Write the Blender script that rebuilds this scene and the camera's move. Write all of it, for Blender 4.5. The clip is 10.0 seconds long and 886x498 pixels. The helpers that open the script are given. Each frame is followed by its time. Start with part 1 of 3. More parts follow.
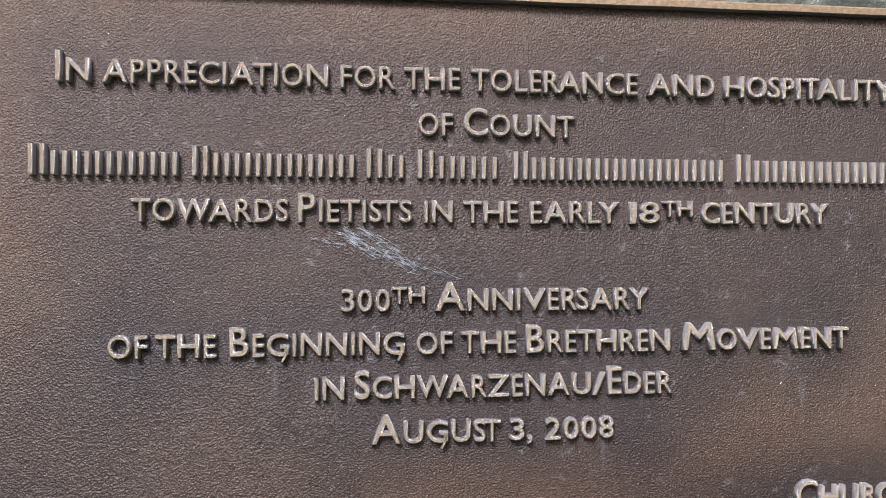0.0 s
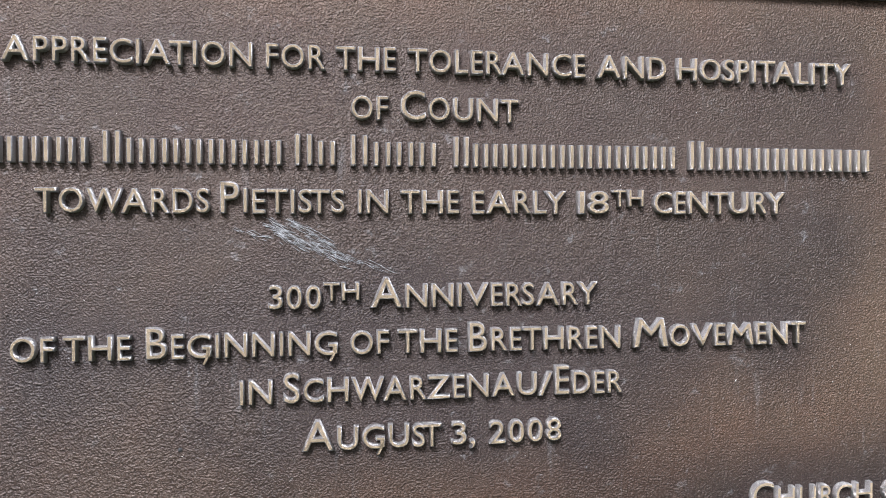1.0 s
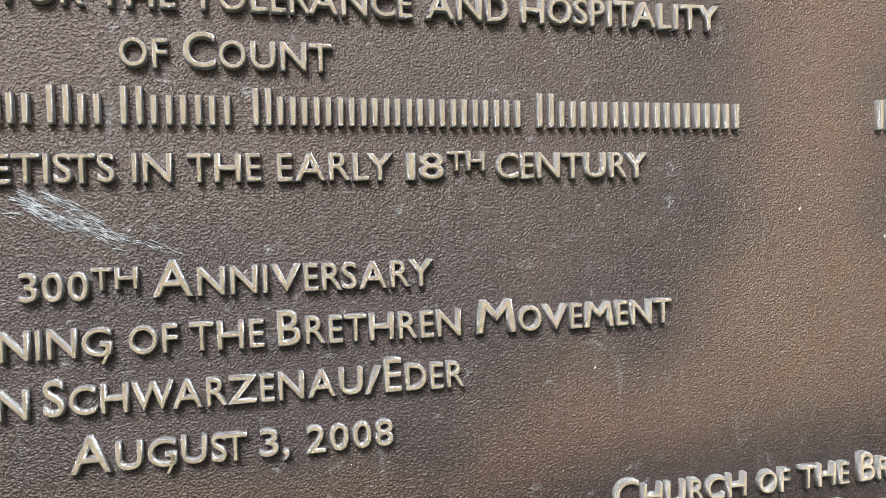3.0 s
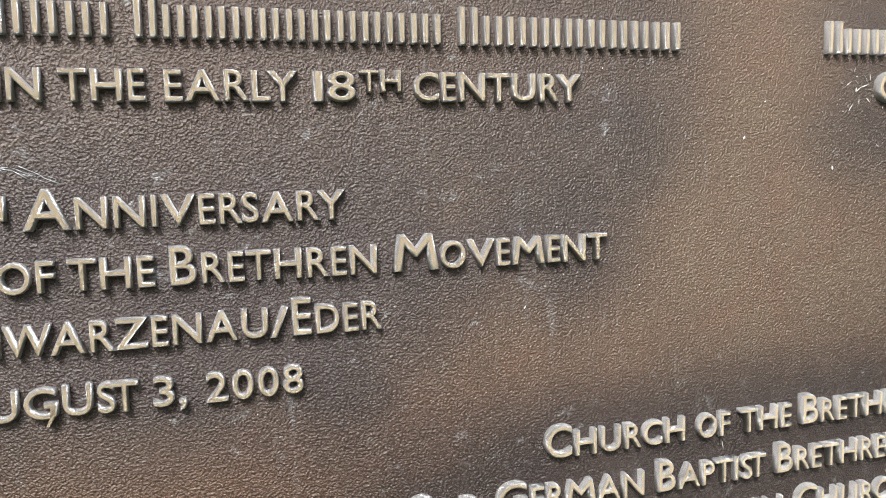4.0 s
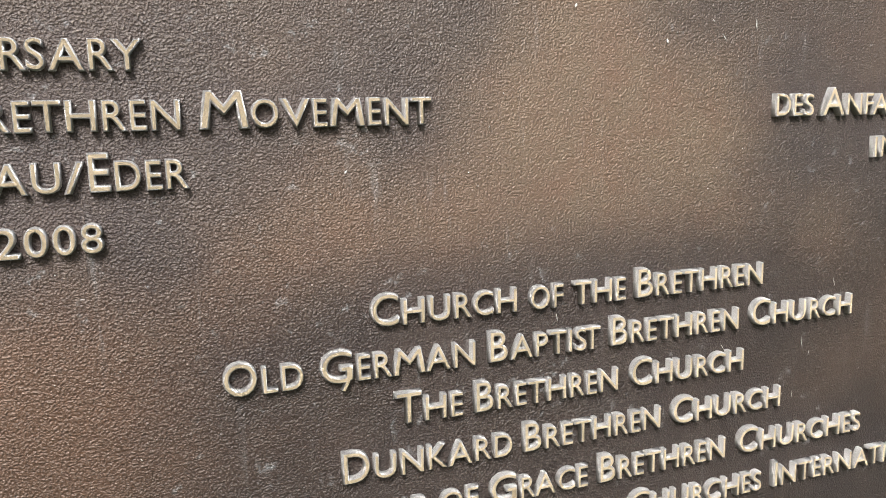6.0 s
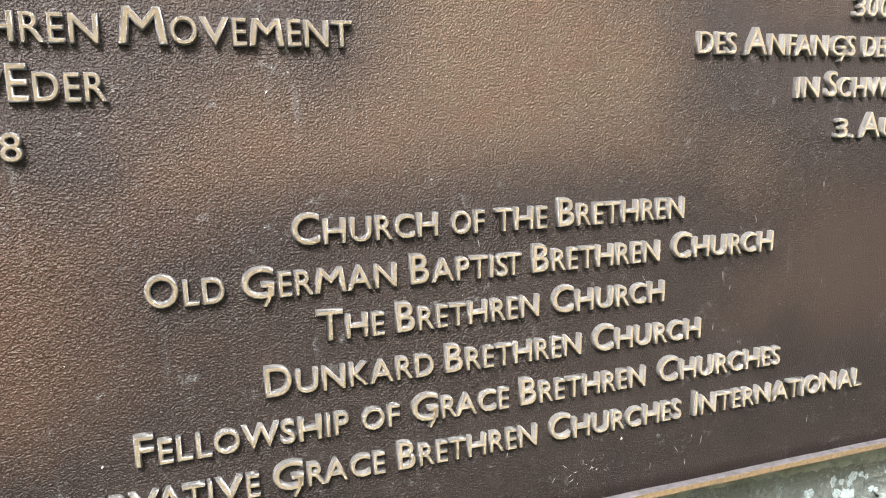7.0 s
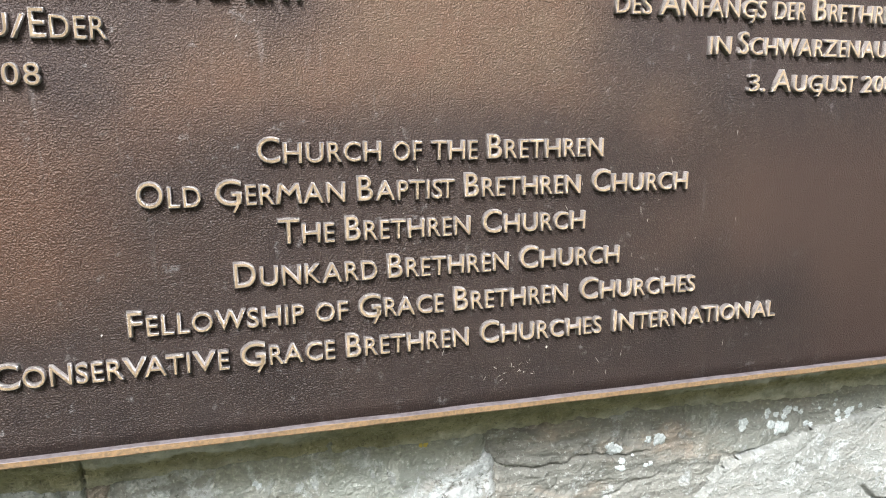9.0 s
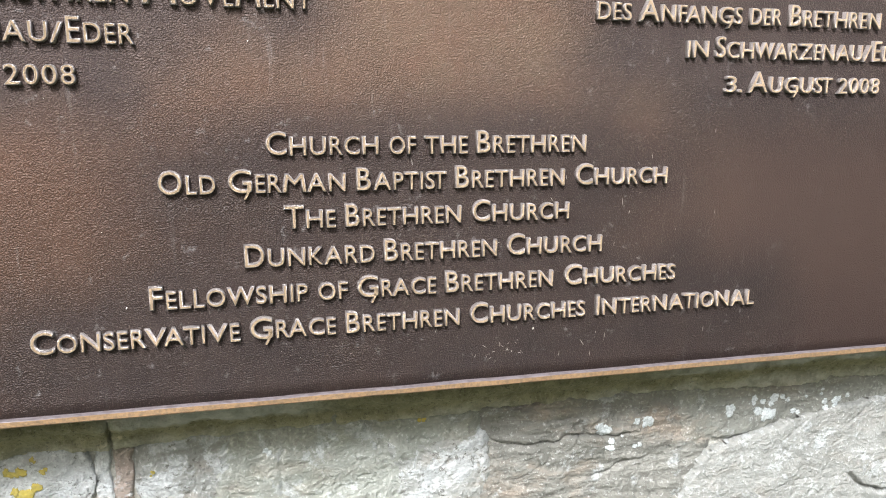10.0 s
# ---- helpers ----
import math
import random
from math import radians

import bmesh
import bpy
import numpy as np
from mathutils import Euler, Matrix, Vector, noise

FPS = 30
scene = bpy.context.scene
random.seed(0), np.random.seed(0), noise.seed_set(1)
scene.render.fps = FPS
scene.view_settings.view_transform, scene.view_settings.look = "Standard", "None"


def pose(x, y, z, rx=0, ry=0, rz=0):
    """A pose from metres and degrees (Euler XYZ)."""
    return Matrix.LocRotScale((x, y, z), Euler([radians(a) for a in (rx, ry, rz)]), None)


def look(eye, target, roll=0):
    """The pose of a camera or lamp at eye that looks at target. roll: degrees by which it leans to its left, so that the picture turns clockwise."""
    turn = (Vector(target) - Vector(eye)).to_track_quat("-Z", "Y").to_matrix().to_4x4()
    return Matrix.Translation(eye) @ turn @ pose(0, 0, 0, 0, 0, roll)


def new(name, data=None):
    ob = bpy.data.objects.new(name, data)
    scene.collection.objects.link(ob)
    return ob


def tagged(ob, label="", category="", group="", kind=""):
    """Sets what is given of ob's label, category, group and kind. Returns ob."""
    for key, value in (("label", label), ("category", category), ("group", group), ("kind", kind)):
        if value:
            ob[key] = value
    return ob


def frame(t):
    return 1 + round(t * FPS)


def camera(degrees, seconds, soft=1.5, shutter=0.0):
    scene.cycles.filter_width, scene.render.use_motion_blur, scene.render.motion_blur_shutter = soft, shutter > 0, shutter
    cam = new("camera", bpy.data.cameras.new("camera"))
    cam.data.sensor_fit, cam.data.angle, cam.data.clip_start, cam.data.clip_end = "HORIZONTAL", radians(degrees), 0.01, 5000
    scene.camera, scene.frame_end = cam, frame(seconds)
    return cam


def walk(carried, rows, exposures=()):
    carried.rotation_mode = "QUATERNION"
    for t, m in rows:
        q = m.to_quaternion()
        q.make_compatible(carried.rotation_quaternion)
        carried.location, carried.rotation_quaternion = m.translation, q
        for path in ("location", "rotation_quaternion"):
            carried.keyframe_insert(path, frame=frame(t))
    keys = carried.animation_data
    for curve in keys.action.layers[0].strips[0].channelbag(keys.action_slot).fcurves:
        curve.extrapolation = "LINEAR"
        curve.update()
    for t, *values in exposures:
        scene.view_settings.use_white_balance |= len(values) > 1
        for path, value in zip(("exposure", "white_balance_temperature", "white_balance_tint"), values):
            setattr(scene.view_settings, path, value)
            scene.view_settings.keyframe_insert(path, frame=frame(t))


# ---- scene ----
cam = camera(59.5, 10.0, soft=1.0)
PATH = [
    (0, (-0.11, -0.529, 1.379), (0.127, 1.457, 1.357), 0.1),
    (0.5, (-0.094, -0.514, 1.376), (0.173, 1.468, 1.353), 0.0),
    (1, (-0.083, -0.498, 1.378), (0.227, 1.477, 1.339), -0.1),
    (1.5, (-0.07, -0.486, 1.379), (0.29, 1.481, 1.33), -0.3),
    (2, (-0.054, -0.47, 1.379), (0.352, 1.487, 1.317), -0.5),
    (2.5, (-0.026, -0.453, 1.377), (0.418, 1.496, 1.312), -0.9),
    (4, (0.034, -0.404, 1.354), (0.599, 1.504, 1.154), -1.4),
    (4.5, (0.052, -0.403, 1.337), (0.644, 1.494, 1.114), -1.6),
    (5, (0.067, -0.409, 1.323), (0.693, 1.473, 1.07), -1.6),
    (5.5, (0.084, -0.416, 1.313), (0.742, 1.451, 1.028), -1.6),
    (7, (0.133, -0.458, 1.27), (0.841, 1.373, 0.892), -0.4),
    (7.5, (0.143, -0.486, 1.257), (0.842, 1.345, 0.86), -0.1),
    (8, (0.148, -0.518, 1.249), (0.825, 1.32, 0.841), 0.2),
    (8.5, (0.154, -0.553, 1.246), (0.794, 1.296, 0.83), 0.4),
    (9, (0.17, -0.584, 1.243), (0.768, 1.278, 0.826), 0.5),
    (9.5, (0.18, -0.615, 1.239), (0.736, 1.261, 0.826), 0.5),
    (10, (0.186, -0.651, 1.241), (0.704, 1.237, 0.831), 0.6),
]
walk(cam, [(t, look(eye, target, roll)) for t, eye, target, roll in PATH],
     exposures=[(0.0, 1.13, 5400.0, 13.0), (2.5, 1.4, 5450.0, 4.0), (4.5, 1.55, 5680.0, 3.0), (7.5, 1.6, 5850.0, 4.0), (10.0, 1.43, 5950.0, 12.0)])

# ---------------------------------------------------------------- light: a bright overcast sky
world = bpy.data.worlds.new("overcast_sky")
scene.world = world
world.use_nodes = True
wn = world.node_tree
sky = wn.nodes.new("ShaderNodeTexSky")
sky.sky_type = "NISHITA"
sky.sun_disc = False
sky.sun_elevation = radians(46)
sky.sun_rotation = radians(207)
sky.dust_density = 8.0
pale = wn.nodes.new("ShaderNodeHueSaturation")
pale.inputs["Saturation"].default_value = 0.75
wn.links.new(sky.outputs[0], pale.inputs["Color"])
wn.links.new(pale.outputs[0], wn.nodes["Background"].inputs["Color"])
wn.nodes["Background"].inputs["Strength"].default_value = 0.09

sun_data = bpy.data.lights.new("sun", "SUN")
sun_data.energy = 3.6
sun_data.angle = radians(18)
sun_data.color = (1.0, 0.98, 0.95)
sun = new("sun", sun_data)
sun.matrix_world = look((-1.3, -3.1, 4.8), (0.3, 0.0, 1.2))


# ---------------------------------------------------------------- materials
class Nodes:
    """A short way to write a node material."""

    def __init__(self, name):
        self.mat = bpy.data.materials.new(name)
        self.mat.use_nodes = True
        self.tree = self.mat.node_tree
        self.bsdf = self.tree.nodes["Principled BSDF"]
        self.coord = self.tree.nodes.new("ShaderNodeTexCoord").outputs["Object"]

    def put(self, socket, value):
        if hasattr(value, "is_linked"):
            self.tree.links.new(value, socket)
        else:
            socket.default_value = value

    def mapped(self, scale=(1, 1, 1), place=(0, 0, 0)):
        n = self.tree.nodes.new("ShaderNodeMapping")
        n.inputs["Scale"].default_value = scale
        n.inputs["Location"].default_value = place
        self.put(n.inputs["Vector"], self.coord)
        return n.outputs[0]

    def noise(self, scale, detail=4.0, rough=0.55, vector=None, distortion=0.0):
        n = self.tree.nodes.new("ShaderNodeTexNoise")
        n.inputs["Scale"].default_value = scale
        n.inputs["Detail"].default_value = detail
        n.inputs["Roughness"].default_value = rough
        n.inputs["Distortion"].default_value = distortion
        self.put(n.inputs["Vector"], vector or self.coord)
        return n.outputs["Fac"]

    def ramp(self, fac, low, high, a=0.0, b=1.0):
        n = self.tree.nodes.new("ShaderNodeMapRange")
        n.interpolation_type = "SMOOTHSTEP"
        for key, v in zip(("Value", "From Min", "From Max", "To Min", "To Max"), (fac, low, high, a, b)):
            self.put(n.inputs[key], v)
        return n.outputs["Result"]

    def math(self, op, a, b=0.0):
        n = self.tree.nodes.new("ShaderNodeMath")
        n.operation = op
        self.put(n.inputs[0], a)
        self.put(n.inputs[1], b)
        return n.outputs[0]

    def mix(self, fac, a, b, blend="MIX"):
        n = self.tree.nodes.new("ShaderNodeMix")
        n.data_type = "RGBA"
        n.blend_type = blend
        self.put(n.inputs[0], fac)
        self.put(n.inputs[6], (*a, 1) if isinstance(a, tuple) else a)
        self.put(n.inputs[7], (*b, 1) if isinstance(b, tuple) else b)
        return n.outputs[2]

    def axis(self, which):
        n = self.tree.nodes.new("ShaderNodeSeparateXYZ")
        self.put(n.inputs[0], self.coord)
        return n.outputs[which]

    def random(self):
        return self.tree.nodes.new("ShaderNodeObjectInfo").outputs["Random"]

    def bump(self, height, distance, strength=1.0, below=None):
        n = self.tree.nodes.new("ShaderNodeBump")
        n.inputs["Distance"].default_value = distance
        n.inputs["Strength"].default_value = strength
        self.put(n.inputs["Height"], height)
        if below:
            self.put(n.inputs["Normal"], below)
        return n.outputs[0]

    def done(self, colour, rough, metal=0.0, normal=None):
        self.put(self.bsdf.inputs["Base Color"], (*colour, 1) if isinstance(colour, tuple) else colour)
        self.put(self.bsdf.inputs["Roughness"], rough)
        self.put(self.bsdf.inputs["Metallic"], metal)
        if normal:
            self.put(self.bsdf.inputs["Normal"], normal)
        return self.mat


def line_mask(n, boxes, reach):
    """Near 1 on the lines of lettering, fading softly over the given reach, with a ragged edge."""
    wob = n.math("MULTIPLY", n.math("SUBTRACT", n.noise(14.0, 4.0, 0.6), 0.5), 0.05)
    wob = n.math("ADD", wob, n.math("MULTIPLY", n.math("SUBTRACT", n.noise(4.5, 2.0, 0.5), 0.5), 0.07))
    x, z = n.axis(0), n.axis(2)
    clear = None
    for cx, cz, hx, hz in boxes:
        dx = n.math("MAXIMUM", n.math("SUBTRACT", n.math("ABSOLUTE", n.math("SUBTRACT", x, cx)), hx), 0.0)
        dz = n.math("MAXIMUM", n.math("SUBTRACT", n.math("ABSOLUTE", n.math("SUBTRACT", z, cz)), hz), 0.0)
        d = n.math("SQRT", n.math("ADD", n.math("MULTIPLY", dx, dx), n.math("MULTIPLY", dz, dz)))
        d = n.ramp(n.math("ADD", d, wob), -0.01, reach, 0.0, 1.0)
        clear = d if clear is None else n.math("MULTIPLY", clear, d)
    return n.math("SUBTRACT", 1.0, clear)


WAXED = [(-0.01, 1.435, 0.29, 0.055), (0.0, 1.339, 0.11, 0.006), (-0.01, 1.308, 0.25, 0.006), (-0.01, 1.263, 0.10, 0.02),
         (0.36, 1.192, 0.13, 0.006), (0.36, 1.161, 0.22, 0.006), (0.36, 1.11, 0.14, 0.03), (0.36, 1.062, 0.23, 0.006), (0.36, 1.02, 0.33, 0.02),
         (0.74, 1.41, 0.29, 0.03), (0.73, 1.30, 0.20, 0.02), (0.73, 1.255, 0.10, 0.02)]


def make_panel_material():
    """Brown patinated cast bronze, darker low down: leather-like grain, black wax left round the lettering."""
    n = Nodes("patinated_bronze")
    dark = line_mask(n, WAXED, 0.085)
    patch = n.noise(7.0, 5.0, 0.6)
    cloud = n.noise(30.0, 4.0, 0.6)
    warm = n.mix(n.ramp(patch, 0.35, 0.68), (0.099, 0.063, 0.041), (0.106, 0.060, 0.037))
    warm = n.mix(n.ramp(cloud, 0.3, 0.75), warm, (0.103, 0.067, 0.042))
    cx, cz = n.math("SUBTRACT", n.axis(0), 0.09), n.math("MULTIPLY", n.math("SUBTRACT", n.axis(2), 1.14), 1.5)
    far = n.math("ADD", n.math("SQRT", n.math("ADD", n.math("MULTIPLY", cx, cx), n.math("MULTIPLY", cz, cz))), n.math("MULTIPLY", patch, 0.10))
    warm = n.mix(n.ramp(far, 0.42, 0.06, 0.0, 0.85), warm, (0.084, 0.041, 0.023))
    # brown gets darker towards the bottom
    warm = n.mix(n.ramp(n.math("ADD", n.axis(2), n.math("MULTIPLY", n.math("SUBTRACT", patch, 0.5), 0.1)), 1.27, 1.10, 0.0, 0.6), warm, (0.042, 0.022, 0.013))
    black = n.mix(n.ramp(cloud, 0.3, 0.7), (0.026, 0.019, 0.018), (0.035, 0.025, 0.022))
    # black is deeper round the lower lines
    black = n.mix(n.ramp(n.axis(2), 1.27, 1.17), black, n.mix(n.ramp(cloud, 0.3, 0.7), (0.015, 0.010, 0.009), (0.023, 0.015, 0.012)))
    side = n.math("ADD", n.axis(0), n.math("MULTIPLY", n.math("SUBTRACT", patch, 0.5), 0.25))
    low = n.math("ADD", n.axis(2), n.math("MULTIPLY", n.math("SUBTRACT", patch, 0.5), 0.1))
    # darker brown at the lower right, along the bottom and at the lower left
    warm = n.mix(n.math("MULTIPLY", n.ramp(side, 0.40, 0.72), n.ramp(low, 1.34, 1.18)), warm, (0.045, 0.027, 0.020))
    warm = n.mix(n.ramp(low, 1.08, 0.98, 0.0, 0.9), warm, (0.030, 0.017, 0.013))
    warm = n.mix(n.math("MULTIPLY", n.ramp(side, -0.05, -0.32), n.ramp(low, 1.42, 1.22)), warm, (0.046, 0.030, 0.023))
    # the black is weaker round the upper lines
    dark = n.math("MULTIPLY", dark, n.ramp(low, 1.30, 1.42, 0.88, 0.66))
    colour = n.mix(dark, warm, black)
    grain = n.noise(800.0, 2.0, 0.5)
    grain2 = n.noise(420.0, 2.0, 0.5)
    # glints on the crests and shade in the pits, painted into the grain's colour
    colour = n.mix(n.math("MULTIPLY", n.ramp(grain, 0.52, 0.68), 0.24), colour, (0.22, 0.175, 0.14))
    colour = n.mix(n.math("MULTIPLY", n.ramp(grain, 0.48, 0.34), 0.35), colour, (0.028, 0.022, 0.02))
    # pale lime that ran down from the letters and dried on them
    streak = n.noise(1.0, 5.0, 0.65, n.mapped((120.0, 1, 10.0)))
    lime = n.math("MULTIPLY", n.ramp(streak, 0.56, 0.74), n.ramp(n.noise(9.0, 3.0), 0.48, 0.66))
    dried = n.math("MULTIPLY", n.ramp(n.noise(85.0, 6.0, 0.7), 0.60, 0.72), dark)
    lime = n.math("MAXIMUM", n.math("MULTIPLY", lime, 0.15), n.math("MULTIPLY", dried, 0.24))
    colour = n.mix(lime, colour, (0.46, 0.45, 0.44))
    rough = n.math("ADD", n.ramp(patch, 0.3, 0.7, 0.33, 0.41), n.math("MULTIPLY", grain, 0.10))
    h = n.math("ADD", n.math("MULTIPLY", grain, 1.0), n.math("MULTIPLY", grain2, 0.4))
    n.bsdf.inputs["Specular IOR Level"].default_value = 0.35
    return n.done(colour, rough, 0.34, n.bump(h, 0.0016, 1.0))


def make_letter_material(name, bright, dull, scale):
    n = Nodes(name)
    worn = n.noise(scale, 4.0, 0.6)
    colour = n.mix(n.ramp(worn, 0.35, 0.7), bright, dull)
    colour = n.mix(n.math("MULTIPLY", n.ramp(n.noise(scale * 2.3, 3.0), 0.58, 0.75), 0.6), colour, (0.50, 0.47, 0.44))
    normal = n.bump(n.math("ADD", n.noise(scale * 9.0, 3.0), n.noise(scale * 3.0, 2.0)), 0.0012, 0.7)
    return n.done(colour, n.ramp(worn, 0.3, 0.8, 0.36, 0.50), 0.70, normal)


def make_stone_material(name, low, high, rusty=0.2, crust=0.2, bands=0.0, specks=0.4, mossy=0.5):
    """Weathered stone or mortar: soft mottling, pale lichen crust, rusty patches, fine layering, dark pits, a damp olive edge below the plaque."""
    n = Nodes(name)
    big = n.noise(8.0, 5.0, 0.6, None, 0.4)
    mid = n.noise(34.0, 7.0, 0.65, None, 0.5)
    fine = n.noise(230.0, 5.0, 0.65)
    layer = n.noise(1.0, 5.0, 0.6, n.mapped((16.0, 1.0, 120.0), (0.3, 0.0, 0.0)), 0.8)
    tone = n.math("ADD", n.math("MULTIPLY", big, 0.55), n.math("MULTIPLY", mid, 0.45))
    stone = n.mix(n.ramp(tone, 0.33, 0.66), low, high)
    shade = n.tree.nodes.new("ShaderNodeHueSaturation")
    n.put(shade.inputs["Value"], n.ramp(n.random(), 0.0, 1.0, 0.93, 1.07))
    n.put(shade.inputs["Color"], stone)
    rust = n.math("MULTIPLY", n.ramp(n.noise(15.0, 5.0, 0.65, n.mapped((0.7, 1, 1.5), (3, 1, 7))), 0.48, 0.66), rusty)
    stone = n.mix(rust, shade.outputs[0], (0.36, 0.265, 0.18))
    stone = n.mix(n.math("MULTIPLY", n.ramp(layer, 0.48, 0.34), bands), stone, (0.15, 0.145, 0.125))
    stone = n.mix(n.math("MULTIPLY", n.ramp(layer, 0.56, 0.68), bands * 0.5), stone, (0.60, 0.58, 0.52))
    white = n.noise(24.0, 10.0, 0.72, n.mapped((1, 1, 1), (8, 3, 2)), 0.4)
    stone = n.mix(n.math("MULTIPLY", n.ramp(white, 0.60 - 0.22 * crust, 0.66 - 0.22 * crust), min(1.0, 0.45 + crust * 0.5)), stone, (0.52, 0.55, 0.54))
    stone = n.mix(n.math("MULTIPLY", n.ramp(n.noise(120.0, 6.0, 0.7), 0.43, 0.36), specks), stone, (0.085, 0.082, 0.066))
    stone = n.mix(n.math("MULTIPLY", n.ramp(fine, 0.40, 0.62, 1.0, 0.0), 0.32), stone, (0.22, 0.22, 0.185))
    stone = n.mix(n.math("MULTIPLY", n.ramp(fine, 0.55, 0.68), 0.35), stone, (0.74, 0.75, 0.70))
    damp = n.ramp(n.math("ADD", n.axis(2), n.math("MULTIPLY", n.math("SUBTRACT", mid, 0.5), 0.06)), 0.868, 0.918)
    damp = n.math("MULTIPLY", damp, n.ramp(n.axis(2), 1.02, 0.975))
    green = n.mix(n.ramp(fine, 0.35, 0.65), (0.105, 0.104, 0.055), (0.25, 0.245, 0.14))
    stone = n.mix(n.math("MULTIPLY", damp, mossy), stone, green)
    h = n.math("ADD", n.math("MULTIPLY", mid, 1.0), n.math("MULTIPLY", fine, 0.35))
    h = n.math("ADD", n.math("ADD", h, n.math("MULTIPLY", layer, 0.7 * bands)), n.math("MULTIPLY", white, 0.25))
    return n.done(stone, n.ramp(fine, 0.3, 0.7, 0.75, 0.95), 0.0, n.bump(h, 0.013, 1.0))


def make_fillet_material():
    """Damp mortar under the plaque, overgrown olive, with a pale lip in places."""
    n = Nodes("mossy_mortar")
    fine = n.noise(300.0, 5.0, 0.7)
    mid = n.noise(45.0, 6.0, 0.65)
    green = n.mix(n.ramp(mid, 0.35, 0.65), (0.195, 0.185, 0.085), (0.32, 0.30, 0.155))
    green = n.mix(n.math("MULTIPLY", n.ramp(fine, 0.55, 0.68), 0.6), green, (0.46, 0.44, 0.30))
    green = n.mix(n.math("MULTIPLY", n.ramp(fine, 0.45, 0.34), 0.7), green, (0.055, 0.053, 0.032))
    height = n.math("ADD", n.axis(2), n.math("MULTIPLY", n.math("SUBTRACT", n.noise(9.0, 4.0, 0.6), 0.5), 0.05))
    side = n.math("MAXIMUM", n.ramp(n.axis(0), 0.56, 0.74), n.math("MULTIPLY", n.ramp(n.axis(0), 0.04, 0.10), n.ramp(n.axis(0), 0.30, 0.20)))
    # pale ledge, its colour lifted further for the light that falls on it
    lip = n.math("MULTIPLY", n.ramp(height, 0.922, 0.932), side)
    foot = n.ramp(height, 0.918, 0.897)
    grey = n.mix(n.ramp(mid, 0.35, 0.65), (0.40, 0.41, 0.33), (0.64, 0.64, 0.54))
    colour = n.mix(n.math("MULTIPLY", n.math("MAXIMUM", lip, n.math("MULTIPLY", foot, 0.6)), 0.85), green, grey)
    h = n.math("ADD", n.math("MULTIPLY", mid, 1.0), n.math("MULTIPLY", fine, 0.6))
    return n.done(colour, 0.9, 0.0, n.bump(h, 0.012, 1.0))


def make_flat_material(name, a, b, scale, rough, metal=0.0, bump=0.0005):
    n = Nodes(name)
    f = n.noise(scale, 4.0, 0.6)
    return n.done(n.mix(n.ramp(f, 0.35, 0.68), a, b), rough, metal, n.bump(f, bump, 0.6))


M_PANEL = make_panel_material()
M_LETTER = make_letter_material("worn_letter_bronze", (0.59, 0.45, 0.295), (0.32, 0.225, 0.13), 130.0)
# letter flanks: oxide, painted paler for the sky their tops mirror
M_SIDE = make_flat_material("oxidised_sky_pale_flank", (0.50, 0.465, 0.44), (0.13, 0.10, 0.08), 230.0, 0.28, 0.75, 0.0016)
M_RIM = make_flat_material("bare_rim_bronze", (0.27, 0.172, 0.086), (0.17, 0.118, 0.068), 420.0, 0.55, 0.4, 0.0012)
# rim flank: dull patina, its grey-purple painted in for the mirrored sky
M_FLANK = make_flat_material("sky_tinted_rim_flank", (0.17, 0.148, 0.15), (0.11, 0.092, 0.088), 160.0, 0.5, 0.3, 0.001)
M_STONE = make_stone_material("grey_green_stone", (0.208, 0.224, 0.184), (0.352, 0.368, 0.320), 0.2, 0.25, 0.0, 0.4, 0.6)
M_BLUE = make_stone_material("pale_bluish_stone", (0.431, 0.451, 0.431), (0.647, 0.676, 0.666), 0.4, 0.55, 0.0, 0.8, 0.4)
M_CRUST = make_stone_material("white_crusted_stone", (0.190, 0.197, 0.173), (0.326, 0.337, 0.313), 0.3, 0.5, 0.0, 0.9, 0.5)
M_SLATE = make_stone_material("brown_layered_stone", (0.136, 0.136, 0.112), (0.252, 0.248, 0.214), 0.5, 0.15, 0.4, 0.6, 0.55)
M_SLAB = make_stone_material("pale_smooth_slab", (0.224, 0.230, 0.207), (0.306, 0.313, 0.286), 0.15, 0.25, 0.15, 0.25, 0.1)
M_BAND = make_stone_material("grey_brown_stone", (0.150, 0.153, 0.129), (0.231, 0.238, 0.204), 0.3, 0.1, 0.15, 0.4, 0.6)
M_PINK = make_stone_material("pinkish_mortar", (0.256, 0.200, 0.160), (0.400, 0.336, 0.288), 0.4, 0.35, 0.0, 0.6, 0.5)
M_JOINT = make_stone_material("joint_mortar", (0.327, 0.327, 0.275), (0.56, 0.56, 0.50), 0.25, 0.2)
M_FILLET = make_fillet_material()
M_SCRATCH = make_flat_material("scraped_bright_metal", (0.38, 0.37, 0.36), (0.20, 0.19, 0.18), 400.0, 0.5, 0.3)
M_FLECK = make_flat_material("pale_fleck", (0.50, 0.47, 0.42), (0.36, 0.33, 0.28), 300.0, 0.7)
M_YELLOW = make_flat_material("yellow_lichen", (0.36, 0.29, 0.05), (0.27, 0.23, 0.06), 260.0, 0.9, 0.0, 0.002)
M_WHITE = make_flat_material("white_lichen", (0.50, 0.53, 0.52), (0.32, 0.35, 0.33), 420.0, 0.9, 0.0, 0.002)
# unseen ground, kept dark to darken what the bronze mirrors from below
M_GROUND = make_flat_material("dark_unseen_ground", (0.035, 0.042, 0.018), (0.065, 0.072, 0.035), 60.0, 0.95, 0.0, 0.01)
